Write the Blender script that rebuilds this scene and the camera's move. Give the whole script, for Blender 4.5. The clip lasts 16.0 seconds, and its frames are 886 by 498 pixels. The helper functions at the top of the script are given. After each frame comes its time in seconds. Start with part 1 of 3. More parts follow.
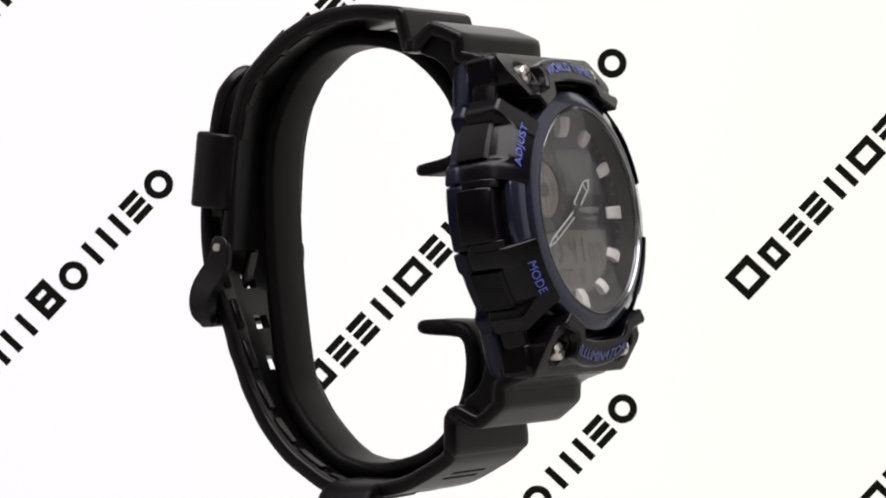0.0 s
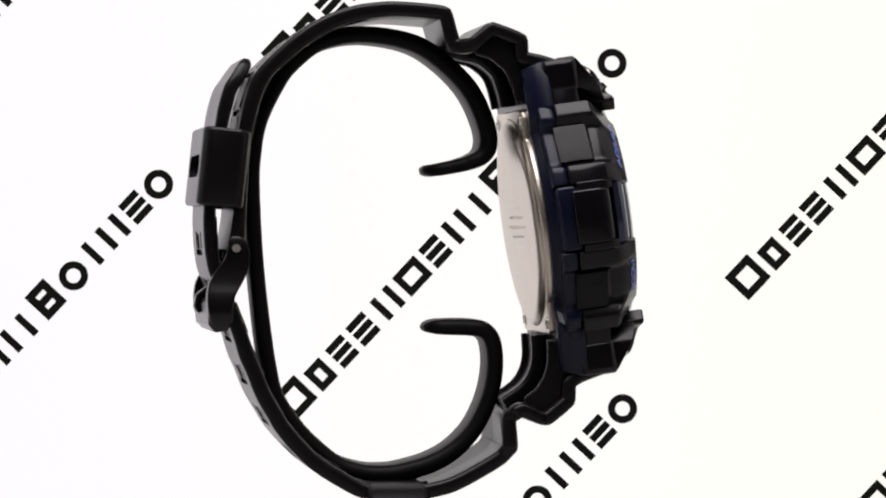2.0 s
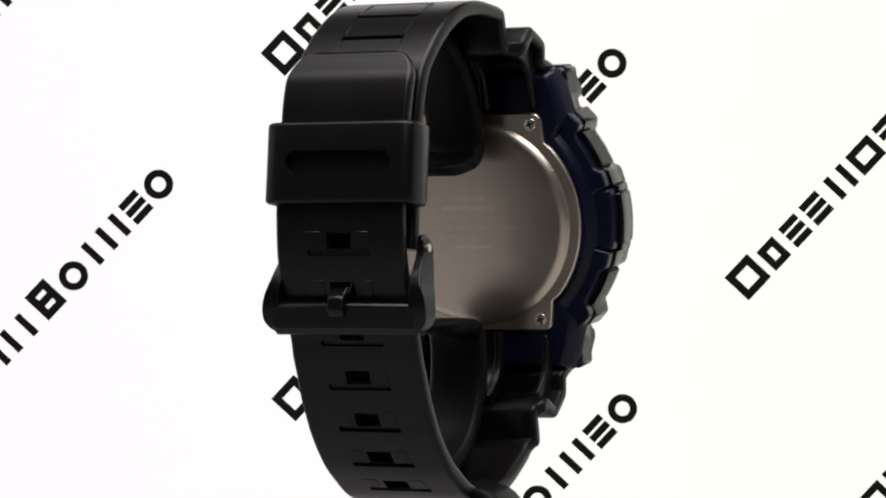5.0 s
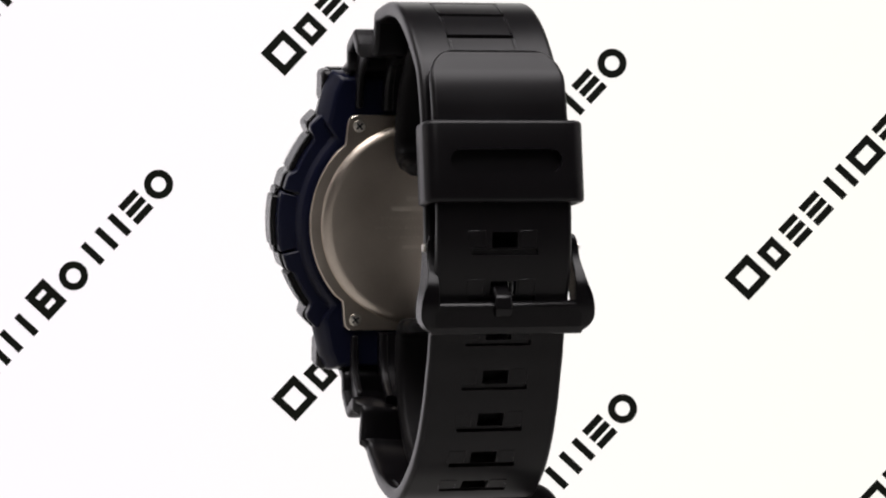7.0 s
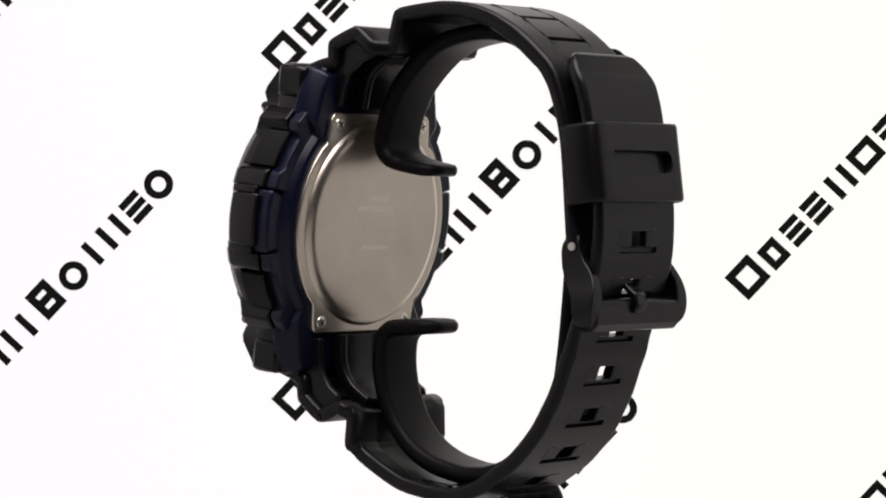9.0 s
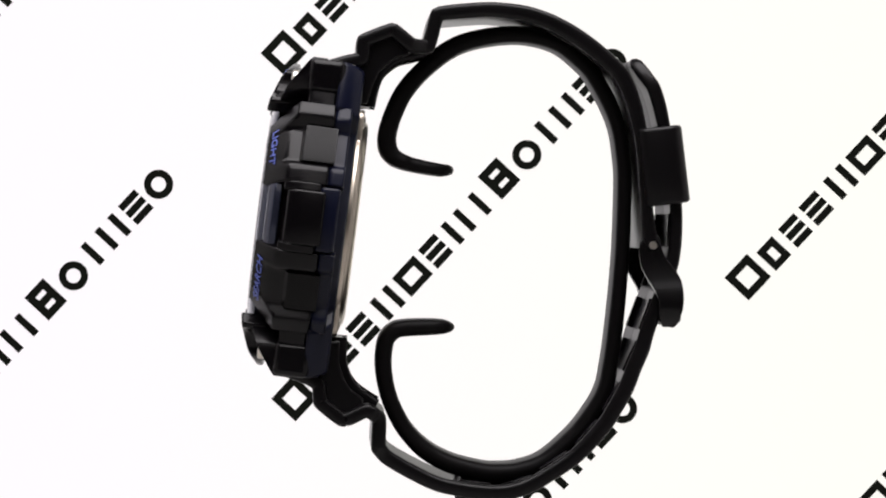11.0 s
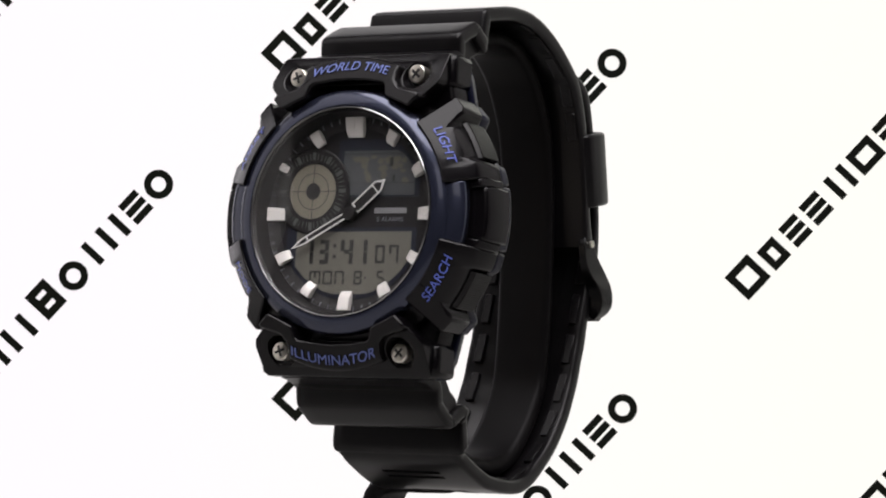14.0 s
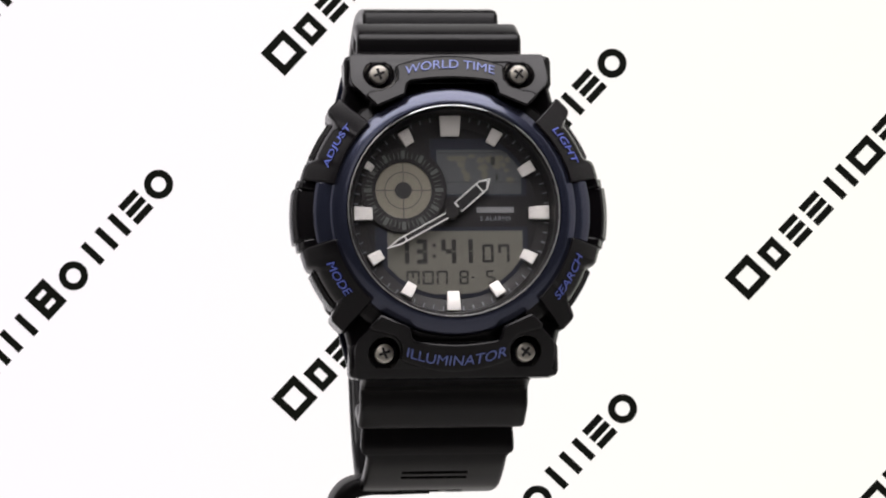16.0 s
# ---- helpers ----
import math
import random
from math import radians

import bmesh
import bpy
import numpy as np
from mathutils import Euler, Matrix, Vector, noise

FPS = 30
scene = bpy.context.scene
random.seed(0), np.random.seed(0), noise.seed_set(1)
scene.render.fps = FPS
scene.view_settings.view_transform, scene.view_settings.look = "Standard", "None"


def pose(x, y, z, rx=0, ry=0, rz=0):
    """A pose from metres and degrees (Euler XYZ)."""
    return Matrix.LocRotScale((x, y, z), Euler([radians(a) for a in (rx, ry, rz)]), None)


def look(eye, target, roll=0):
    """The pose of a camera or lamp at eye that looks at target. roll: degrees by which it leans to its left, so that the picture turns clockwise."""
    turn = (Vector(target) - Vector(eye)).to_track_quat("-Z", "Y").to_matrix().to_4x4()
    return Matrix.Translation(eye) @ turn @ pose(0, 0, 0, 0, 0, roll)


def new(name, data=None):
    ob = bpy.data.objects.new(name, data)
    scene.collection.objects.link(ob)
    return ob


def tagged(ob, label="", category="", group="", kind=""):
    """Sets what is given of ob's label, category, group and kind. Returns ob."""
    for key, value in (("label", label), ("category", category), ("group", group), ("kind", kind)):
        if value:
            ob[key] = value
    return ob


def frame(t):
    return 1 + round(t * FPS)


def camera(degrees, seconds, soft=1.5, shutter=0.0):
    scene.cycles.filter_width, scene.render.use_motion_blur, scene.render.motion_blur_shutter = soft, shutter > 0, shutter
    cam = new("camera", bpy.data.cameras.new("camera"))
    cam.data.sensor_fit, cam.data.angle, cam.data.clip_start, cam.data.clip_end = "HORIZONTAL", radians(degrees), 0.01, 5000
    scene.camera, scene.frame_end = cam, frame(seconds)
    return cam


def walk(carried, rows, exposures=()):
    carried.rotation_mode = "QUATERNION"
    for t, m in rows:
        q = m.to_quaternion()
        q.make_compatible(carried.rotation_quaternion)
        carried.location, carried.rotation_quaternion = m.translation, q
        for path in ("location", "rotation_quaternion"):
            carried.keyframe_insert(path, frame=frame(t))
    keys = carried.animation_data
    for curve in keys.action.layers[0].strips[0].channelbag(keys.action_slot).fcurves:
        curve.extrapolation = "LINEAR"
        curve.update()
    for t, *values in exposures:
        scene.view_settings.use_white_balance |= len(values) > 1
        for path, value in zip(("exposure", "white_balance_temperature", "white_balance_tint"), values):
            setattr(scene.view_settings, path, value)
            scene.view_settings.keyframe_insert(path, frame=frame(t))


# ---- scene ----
AXIS = 0.11                      # height of the turning axis' origin over the table
SPIN = 19.1874                   # degrees per second
EYE = Vector((0.0, -0.5024, AXIS))
cam = camera(15.69, 16.0, soft=2.0)
VIEW = look(EYE, EYE + Vector((0.00189, 1.0, -0.00711)), -0.355)
walk(cam, [(0.0, VIEW), (16.0, VIEW)])

# ---- light ----
world = bpy.data.worlds.new("world")
world.use_nodes = True
world.node_tree.nodes["Background"].inputs[0].default_value = (1.0, 0.97, 0.93, 1)
world.node_tree.nodes["Background"].inputs[1].default_value = 0.02
scene.world = world
scene.view_settings.exposure = 0.0


def area_lamp(name, place, target, size, power, colour):
    data = bpy.data.lights.new(name, "AREA")
    data.shape, data.size, data.energy, data.color = "SQUARE", size, power, colour
    ob = new(name, data)
    ob.matrix_world = look(place, target)
    return ob


area_lamp("softbox_lamp", (0.0, -0.24, 0.82), (0, -0.02, 0.11), 0.80, 11.2, (1.0, 0.955, 0.975))
# weak fill added behind the camera to lift the watch's front; no known fitting
area_lamp("front_fill_lamp", (-0.15, -1.45, 0.90), (0, 0, 0.11), 0.5, 0.88, (1.0, 0.95, 0.93))


# ---- materials ----
def material(name, base, rough=0.5, metal=0.0, grain=0.12, scale=900.0, bump=0.04, stain=0.1, stain_scale=90.0, spec=0.5, coat=0.0):
    """A surface with fine grain and broad stains in colour, gloss and relief. Scales are per metre."""
    m = bpy.data.materials.new(name)
    m.use_nodes = True
    nt = m.node_tree
    bsdf = nt.nodes["Principled BSDF"]
    co = nt.nodes.new("ShaderNodeTexCoord")
    fine = nt.nodes.new("ShaderNodeTexNoise")
    fine.inputs["Scale"].default_value, fine.inputs["Detail"].default_value = scale, 4
    broad = nt.nodes.new("ShaderNodeTexNoise")
    broad.inputs["Scale"].default_value, broad.inputs["Detail"].default_value = stain_scale, 3
    for n in (fine, broad):
        nt.links.new(co.outputs["Object"], n.inputs["Vector"])
    add = nt.nodes.new("ShaderNodeMath")
    add.operation = "MULTIPLY_ADD"
    nt.links.new(fine.outputs["Fac"], add.inputs[0])
    add.inputs[1].default_value = grain * 2
    mul = nt.nodes.new("ShaderNodeMath")
    mul.operation = "MULTIPLY_ADD"
    nt.links.new(broad.outputs["Fac"], mul.inputs[0])
    mul.inputs[1].default_value, mul.inputs[2].default_value = stain * 2, 1 - grain - stain
    nt.links.new(mul.outputs[0], add.inputs[2])
    tint = nt.nodes.new("ShaderNodeVectorMath")
    tint.operation = "SCALE"
    tint.inputs[0].default_value = base
    nt.links.new(add.outputs[0], tint.inputs["Scale"])
    nt.links.new(tint.outputs[0], bsdf.inputs["Base Color"])
    gloss = nt.nodes.new("ShaderNodeMath")
    gloss.operation = "MULTIPLY"
    gloss.inputs[1].default_value = rough
    nt.links.new(mul.outputs[0], gloss.inputs[0])
    nt.links.new(gloss.outputs[0], bsdf.inputs["Roughness"])
    bsdf.inputs["Metallic"].default_value = metal
    bsdf.inputs["Specular IOR Level"].default_value = spec
    bsdf.inputs["Coat Weight"].default_value = coat
    if bump:
        b = nt.nodes.new("ShaderNodeBump")
        b.inputs["Strength"].default_value, b.inputs["Distance"].default_value = bump, 0.0002
        nt.links.new(fine.outputs["Fac"], b.inputs["Height"])
        nt.links.new(b.outputs["Normal"], bsdf.inputs["Normal"])
    return m


BLACK = material("black_resin", (0.0034, 0.0029, 0.0036), 0.23, bump=0.003, scale=2500, grain=0.05, spec=0.26)
STRAP = material("satin_black_strap", (0.0040, 0.0035, 0.0041), 0.31, bump=0.004, scale=2500, grain=0.05, stain=0.14, spec=0.24)
GLOSSY = material("polished_black_resin", (0.0031, 0.0027, 0.0031), 0.27, bump=0.002, scale=2500, grain=0.05, spec=0.28)
RUBBER = material("matt_black_rubber", (0.0036, 0.0031, 0.0034), 0.50, bump=0.02, scale=3500, spec=0.10)
NAVY = material("navy_resin", (0.0032, 0.0043, 0.0155), 0.30, bump=0.004, scale=2500, grain=0.05, spec=0.24)
BEZEL = material("blue_metallic_paint", (0.040, 0.046, 0.078), 0.26, metal=0.7, bump=0.004, scale=4000, grain=0.05, coat=0.6)
STEEL = material("brushed_steel", (0.60, 0.535, 0.455), 0.33, metal=1.0, bump=0.0, scale=1800, grain=0.04, stain=0.13, stain_scale=170)
# pale metal that imitates the bright line along the crystal's edge
EDGE_GLINT = material("glass_edge_glint", (0.42, 0.42, 0.42), 0.16, metal=0.9, bump=0.0)
SCREW = material("nickel_screw", (0.80, 0.76, 0.68), 0.38, metal=1.0, bump=0.02, scale=3000)
SILVER = material("silver_index", (0.93, 0.90, 0.86), 0.30, metal=0.1, bump=0.0, scale=3000)
ENGRAVED = material("etched_steel", (0.68, 0.615, 0.53), 0.45, metal=1.0, bump=0.0)
INK_BLUE = material("blue_ink", (0.10, 0.14, 0.55), 0.5, bump=0.0)
INK_PALE = material("pale_blue_ink", (0.12, 0.16, 0.43), 0.45, bump=0.0)
INK_WHITE = material("white_ink", (0.78, 0.78, 0.76), 0.45, bump=0.0)
INK_GREY = material("grey_ink", (0.20, 0.20, 0.23), 0.5, bump=0.0)
TICK = material("grey_green_ink", (0.10, 0.105, 0.10), 0.5, bump=0.0)
MARK_GREY = material("light_grey_ink", (0.25, 0.25, 0.26), 0.5, bump=0.0)
DIAL = material("black_dial", (0.012, 0.011, 0.011), 0.5, bump=0.03)
DIAL_BLUE = material("slate_dial_frame", (0.018, 0.021, 0.034), 0.45, bump=0.02)
LCD = material("lcd_grey_green", (0.16, 0.155, 0.132), 0.35, bump=0.0, stain=0.05)
BEIGE = material("beige_display", (0.23, 0.215, 0.17), 0.4, bump=0.0, stain=0.05)
LCD_DARK = material("lcd_slate", (0.092, 0.097, 0.102), 0.35, bump=0.0, stain=0.05)
LCD_LAND = material("lcd_land", (0.145, 0.14, 0.108), 0.35, bump=0.0, stain=0.12)
SEGMENT = material("lcd_segment", (0.035, 0.035, 0.035), 0.4, bump=0.0)
PRINT = material("dark_print", (0.006, 0.007, 0.005), 0.8, bump=0.0, spec=0.05)
TABLE = material("grey_laminate", (0.28, 0.275, 0.265), 0.5, scale=400, stain_scale=6, stain=0.04, grain=0.03)
CLOTH = material("white_cloth", (0.66, 0.65, 0.64), 0.9, scale=900, stain_scale=8, stain=0.04, grain=0.05, spec=0.1)
BOARDS = material("dark_boards", (0.09, 0.06, 0.04), 0.5, scale=120, stain_scale=5, stain=0.2, grain=0.15)
PLASTER = material("grey_plaster", (0.12, 0.117, 0.115), 0.8, scale=200, stain_scale=3, stain=0.06, grain=0.04)

GLASS = bpy.data.materials.new("mineral_glass")
GLASS.use_nodes = True
g = GLASS.node_tree.nodes["Principled BSDF"]
g.inputs["Transmission Weight"].default_value, g.inputs["Roughness"].default_value, g.inputs["IOR"].default_value = 1.0, 0.0, 1.45

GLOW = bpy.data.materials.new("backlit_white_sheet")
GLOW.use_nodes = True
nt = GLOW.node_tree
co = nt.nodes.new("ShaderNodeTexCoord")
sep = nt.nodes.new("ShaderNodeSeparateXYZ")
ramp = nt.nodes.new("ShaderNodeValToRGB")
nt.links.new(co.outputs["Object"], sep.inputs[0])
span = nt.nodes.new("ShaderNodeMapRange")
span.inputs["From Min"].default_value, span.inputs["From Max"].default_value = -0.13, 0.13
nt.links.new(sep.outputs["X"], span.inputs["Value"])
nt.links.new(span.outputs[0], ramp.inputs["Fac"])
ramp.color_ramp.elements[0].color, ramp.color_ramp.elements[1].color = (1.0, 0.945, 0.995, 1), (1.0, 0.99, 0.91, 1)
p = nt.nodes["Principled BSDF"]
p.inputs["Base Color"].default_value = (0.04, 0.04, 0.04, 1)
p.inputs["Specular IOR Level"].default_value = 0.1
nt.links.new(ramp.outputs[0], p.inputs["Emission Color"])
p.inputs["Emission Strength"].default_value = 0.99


# ---- building helpers (lengths in millimetres unless said otherwise) ----
MM = 0.001


def part(name, bm, mat, parent, label="", at=None, bevel=0.0, smooth=True, segments=2):
    """One mesh object under a thing or a part."""
    bmesh.ops.recalc_face_normals(bm, faces=bm.faces)
    bmesh.ops.scale(bm, vec=(MM, MM, MM), verts=bm.verts)
    me = bpy.data.meshes.new(name)
    bm.to_mesh(me)
    bm.free()
    me.materials.append(mat)
    if smooth:
        me.shade_smooth()
        me.set_sharp_from_angle(angle=radians(35))
    ob = new(name, me)
    ob.parent = parent
    if at is not None:
        ob.matrix_local = at
    if bevel:
        mod = ob.modifiers.new("bevel", "BEVEL")
        mod.width, mod.segments, mod.limit_method, mod.angle_limit = bevel * MM, segments, "ANGLE", radians(40)
        mod.harden_normals = False
    return tagged(ob, label)


def mm(x, y, z, rx=0, ry=0, rz=0):
    return pose(x * MM, y * MM, z * MM, rx, ry, rz)


CASE = mm(-0.6, -24.9, 1.05, 90 - 7.5)       # the dial's centre and tilt on the watch


def box(bm, x0, x1, y0, y1, z0, z1):
    v = [bm.verts.new(q) for q in ((x0, y0, z0), (x1, y0, z0), (x1, y1, z0), (x0, y1, z0), (x0, y0, z1), (x1, y0, z1), (x1, y1, z1), (x0, y1, z1))]
    for f in ((3, 2, 1, 0), (4, 5, 6, 7), (0, 1, 5, 4), (1, 2, 6, 5), (2, 3, 7, 6), (3, 0, 4, 7)):
        bm.faces.new([v[i] for i in f])
    return bm


def prism(bm, outline, low, high):
    """Extrudes an outline in x, y between two heights, numbers or functions of (x, y)."""
    lo = low if callable(low) else lambda x, y: low
    hi = high if callable(high) else lambda x, y: high
    a = [bm.verts.new((x, y, lo(x, y))) for x, y in outline]
    b = [bm.verts.new((x, y, hi(x, y))) for x, y in outline]
    bm.faces.new(a[::-1])
    bm.faces.new(b)
    n = len(a)
    for i in range(n):
        bm.faces.new((a[i], a[(i + 1) % n], b[(i + 1) % n], b[i]))
    return bm


def lathe(bm, profile, steps=72, closed=True):
    """Turns (radius, height) points round z."""
    rings = []
    for i in range(steps):
        c, s = math.cos(2 * math.pi * i / steps), math.sin(2 * math.pi * i / steps)
        rings.append([bm.verts.new((r * c, r * s, h)) for r, h in profile])
    n = len(profile)
    for i in range(steps):
        a, b = rings[i], rings[(i + 1) % steps]
        for j in range(n if closed else n - 1):
            bm.faces.new((a[j], b[j], b[(j + 1) % n], a[(j + 1) % n]))
    return bm


def disc(bm, r, z0, z1, x=0.0, y=0.0, steps=40):
    return prism(bm, [(x + r * math.cos(2 * math.pi * i / steps), y + r * math.sin(2 * math.pi * i / steps)) for i in range(steps)], z0, z1)


def sector(bm, r0, r1, a0, a1, z0, z1, steps=10, chamfer=0.0, drop=0.0, flare0=0.0, flare1=0.0, slope=0.0):
    """A block of a ring between two radii and two angles, its outer upper edge cut by a chamfer; flare makes the ends stand further out."""
    rows = []
    for i in range(steps + 1):
        k = i / steps
        a = radians(a0 + (a1 - a0) * k)
        ro = r1 + flare0 * min(max((0.27 - k) / 0.07, 0), 1) + flare1 * min(max((k - 0.73) / 0.07, 0), 1)
        prof = [(r0, z0), (ro, z0), (ro, z1 - drop), (ro - chamfer, z1 - slope * (ro - chamfer - r0)), (r0, z1)] if chamfer else [(r0, z0), (ro, z0), (ro, z1), (r0, z1)]
        rows.append([bm.verts.new((r * math.cos(a), r * math.sin(a), z)) for r, z in prof])
    n = len(rows[0])
    for a, b in zip(rows, rows[1:]):
        for j in range(n):
            bm.faces.new((a[j], b[j], b[(j + 1) % n], a[(j + 1) % n]))
    bm.faces.new(rows[0][::-1])
    bm.faces.new(rows[-1])
    return bm


def spline(points, steps):
    """Catmull-Rom through rows of numbers."""
    pts = [Vector(q) for q in points]
    out = []
    for i in range(len(pts) - 1):
        a, b, c, d = pts[max(i - 1, 0)], pts[i], pts[i + 1], pts[min(i + 2, len(pts) - 1)]
        for j in range(steps):
            t = j / steps
            out.append(0.5 * (2 * b + (c - a) * t + (2 * a - 5 * b + 4 * c - d) * t * t + (3 * b - a - 3 * c + d) * t ** 3))
    out.append(pts[-1])
    return out


def strip_frames(points, steps=4, sharp=0):
    """Places along a band in the y, z plane: (y, z, normal y, normal z, thickness, length so far)."""
    pts = [Vector(a).lerp(Vector(b), j / 3) for a, b in zip(points[:sharp], points[1:sharp + 1]) for j in range(3)]
    pts += spline(points[sharp:], steps)
    rows, run = [], 0.0
    for i, q in enumerate(pts):
        a, b = pts[max(i - 1, 0)], pts[min(i + 1, len(pts) - 1)]
        d = Vector((b[0] - a[0], b[1] - a[1])).normalized()
        if i:
            run += math.hypot(q[0] - pts[i - 1][0], q[1] - pts[i - 1][1])
        rows.append((q[0], q[1], -d[1], d[0], q[2], run))
    return rows


def folded(corners, d, rest):
    """Corners of a fold, each cut back by d on both sides, before the points of a smooth stretch."""
    out = [corners[0]]
    for a, b, c in zip(corners, corners[1:], corners[2:] + rest[:1]):
        for q in (a, c):
            k = d / math.hypot(q[0] - b[0], q[1] - b[1])
            out.append(tuple(b[j] + (q[j] - b[j]) * min(k, 0.45) for j in range(3)))
    return out + rest


def at_length(rows, s):
    """The place on a band at a length along it, interpolated."""
    for a, b in zip(rows, rows[1:]):
        if b[5] >= s:
            k = (s - a[5]) / max(b[5] - a[5], 1e-6)
            return tuple(a[j] + (b[j] - a[j]) * k for j in range(6))
    return rows[-1]


def band(bm, rows, half, holes=(), hole_half=2.0, hole_len=2.3, centre=0.0, grooves=(), outer=0, groove_half=5.0, depth=0.55, edge_r=0.7, sink=0.0):
    """A flexible band with rounded edges: half(y, z) is its half width, sink thins its middle from the inner face; real holes and cross grooves in its outer face are cut at the lengths given."""
    cuts = sorted([s + k * hole_len / 2 for s in holes for k in (-1, 1)] + [s + k for s in grooves for k in (-0.45, -0.3, 0.3, 0.45)])
    spots = sorted([r for r in rows if all(abs(r[5] - c) > 0.25 for c in cuts)] + [at_length(rows, c) for c in cuts], key=lambda r: r[5])
    xs = [-9.75, -9.6, -groove_half - 0.15, -groove_half, -hole_half, hole_half, groove_half, groove_half + 0.15, 9.6, 9.75] if (holes or grooves) else []
    turns = [radians(a) for a in (0, 22.5, 45, 67.5, 90)]
    hole_col = len(turns) + 4
    grid = []
    for y, z, ny, nz, t, s in spots:
        h = half(y, z)
        r = min(edge_r, 0.48 * t, 0.9 * h)
        rim = [(h - r + r * math.cos(a), r * math.sin(a) - r) for a in turns]
        cols = [(-x, d) for x, d in rim] + [(q * min(1.0, (h - r - 0.05) / 9.75), 0.0) for q in xs] + rim[::-1]
        sunk = any(abs(s - q) < 0.32 for q in grooves)
        line = []
        for k, side in ((0, 1), (1, -1)):
            edge = []
            for j, (x, low) in enumerate(cols):
                d = t / 2 + low - (depth if sunk and k == outer and len(turns) + 3 <= j <= len(turns) + 6 else 0)
                d -= sink if k != outer and len(turns) + 2 <= j <= len(turns) + 7 else 0
                edge.append(bm.verts.new((centre + x, y + side * ny * d, z + side * nz * d)))
            line.append(edge)
        grid.append((line, s))
    n = len(xs) + 2 * len(turns) - 1

    def is_hole(i, j):
        mid = (grid[i][1] + grid[i + 1][1]) / 2
        return j == hole_col and any(abs(mid - s) < hole_len / 2 for s in holes)

    for i in range(len(grid) - 1):
        (a, _), (b, _) = grid[i], grid[i + 1]
        for j in range(n):
            if is_hole(i, j):
                bm.faces.new((a[0][j], b[0][j], b[1][j], a[1][j]))
                bm.faces.new((a[0][j + 1], b[0][j + 1], b[1][j + 1], a[1][j + 1]))
                if not is_hole(i - 1, j):
                    bm.faces.new((a[0][j], a[0][j + 1], a[1][j + 1], a[1][j]))
                if not is_hole(i + 1, j):
                    bm.faces.new((b[0][j], b[0][j + 1], b[1][j + 1], b[1][j]))
                continue
            bm.faces.new((a[0][j], a[0][j + 1], b[0][j + 1], b[0][j]))
            bm.faces.new((a[1][j], a[1][j + 1], b[1][j + 1], b[1][j]))
        bm.faces.new((a[0][0], b[0][0], b[1][0], a[1][0]))
        bm.faces.new((a[0][n], b[0][n], b[1][n], a[1][n]))
    for line, _ in (grid[0], grid[-1]):
        for j in range(n):
            bm.faces.new((line[0][j], line[0][j + 1], line[1][j + 1], line[1][j]))
    return bm


def side_prism(bm, outline, x0, x1):
    """Extrudes an outline in y, z along x."""
    a = [bm.verts.new((x0, y, z)) for y, z in outline]
    b = [bm.verts.new((x1, y, z)) for y, z in outline]
    bm.faces.new(a)
    bm.faces.new(b[::-1])
    n = len(a)
    for i in range(n):
        bm.faces.new((a[i], b[i], b[(i + 1) % n], a[(i + 1) % n]))
    return bm


def writing(text, height, width, depth=0.08, shear=0.0):
    """A bmesh of a word, centred, of a given height and width, in x, y."""
    data = bpy.data.curves.new("word", "FONT")
    data.body, data.align_x, data.extrude, data.shear, data.offset = text, "LEFT", 0.02, shear, 0.0
    ob = new("word", data)
    bpy.context.view_layer.update()
    me = bpy.data.meshes.new_from_object(ob.evaluated_get(bpy.context.evaluated_depsgraph_get()))
    bm = bmesh.new()
    bm.from_mesh(me)
    bpy.data.objects.remove(ob)
    bpy.data.curves.remove(data)
    bpy.data.meshes.remove(me)
    xs, ys, zs = [v.co.x for v in bm.verts], [v.co.y for v in bm.verts], [v.co.z for v in bm.verts]
    for v in bm.verts:
        v.co.x = ((v.co.x - min(xs)) / (max(xs) - min(xs)) - 0.5) * width
        v.co.y = ((v.co.y - min(ys)) / (max(ys) - min(ys)) - 0.5) * height
        v.co.z = (v.co.z - min(zs)) / (max(zs) - min(zs)) * depth
    return bm


# ---- the place ----
def slab(name, x0, x1, y0, y1, z0, z1, mat, label):
    ob = part(name, box(bmesh.new(), x0, x1, y0, y1, z0, z1), mat, None, smooth=False)
    return tagged(ob, label, "", "", "structure")


slab("floor", -1500, 1500, -2060, 1060, -790, -740, BOARDS, "dark wooden room floor")
slab("table_top", -800, 800, -720, 500, -30, 0, TABLE, "light grey laminate table surface under the stand")
slab("table_base", -700, 700, -620, 440, -740, -30, TABLE, "light grey table base")
slab("wall_north", -1500, 1500, 1000, 1060, -740, 1500, PLASTER, "plain grey room wall")
slab("wall_south", -1500, 1500, -2060, -2000, -740, 1500, PLASTER, "plain grey room wall")
slab("wall_east", 1500, 1560, -2060, 1060, -740, 1500, PLASTER, "plain grey room wall")
slab("wall_west", -1560, -1500, -2060, 1060, -740, 1500, PLASTER, "plain grey room wall")
slab("ceiling", -1560, 1560, -2060, 1060, 1500, 1560, PLASTER, "plain grey room ceiling")
# unseen cloth panels, added and sized for the grey veil they reflect in the glass
slab("wall_reflector_east", 420, 424, -190, 250, 0, 800, CLOTH, "unseen white cloth side of an assumed photo tent")
slab("wall_reflector_west", -424, -420, -190, 250, 0, 800, CLOTH, "unseen white cloth side of an assumed photo tent")

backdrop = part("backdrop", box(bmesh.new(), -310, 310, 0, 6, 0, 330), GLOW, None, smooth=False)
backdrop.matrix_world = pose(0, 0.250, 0)
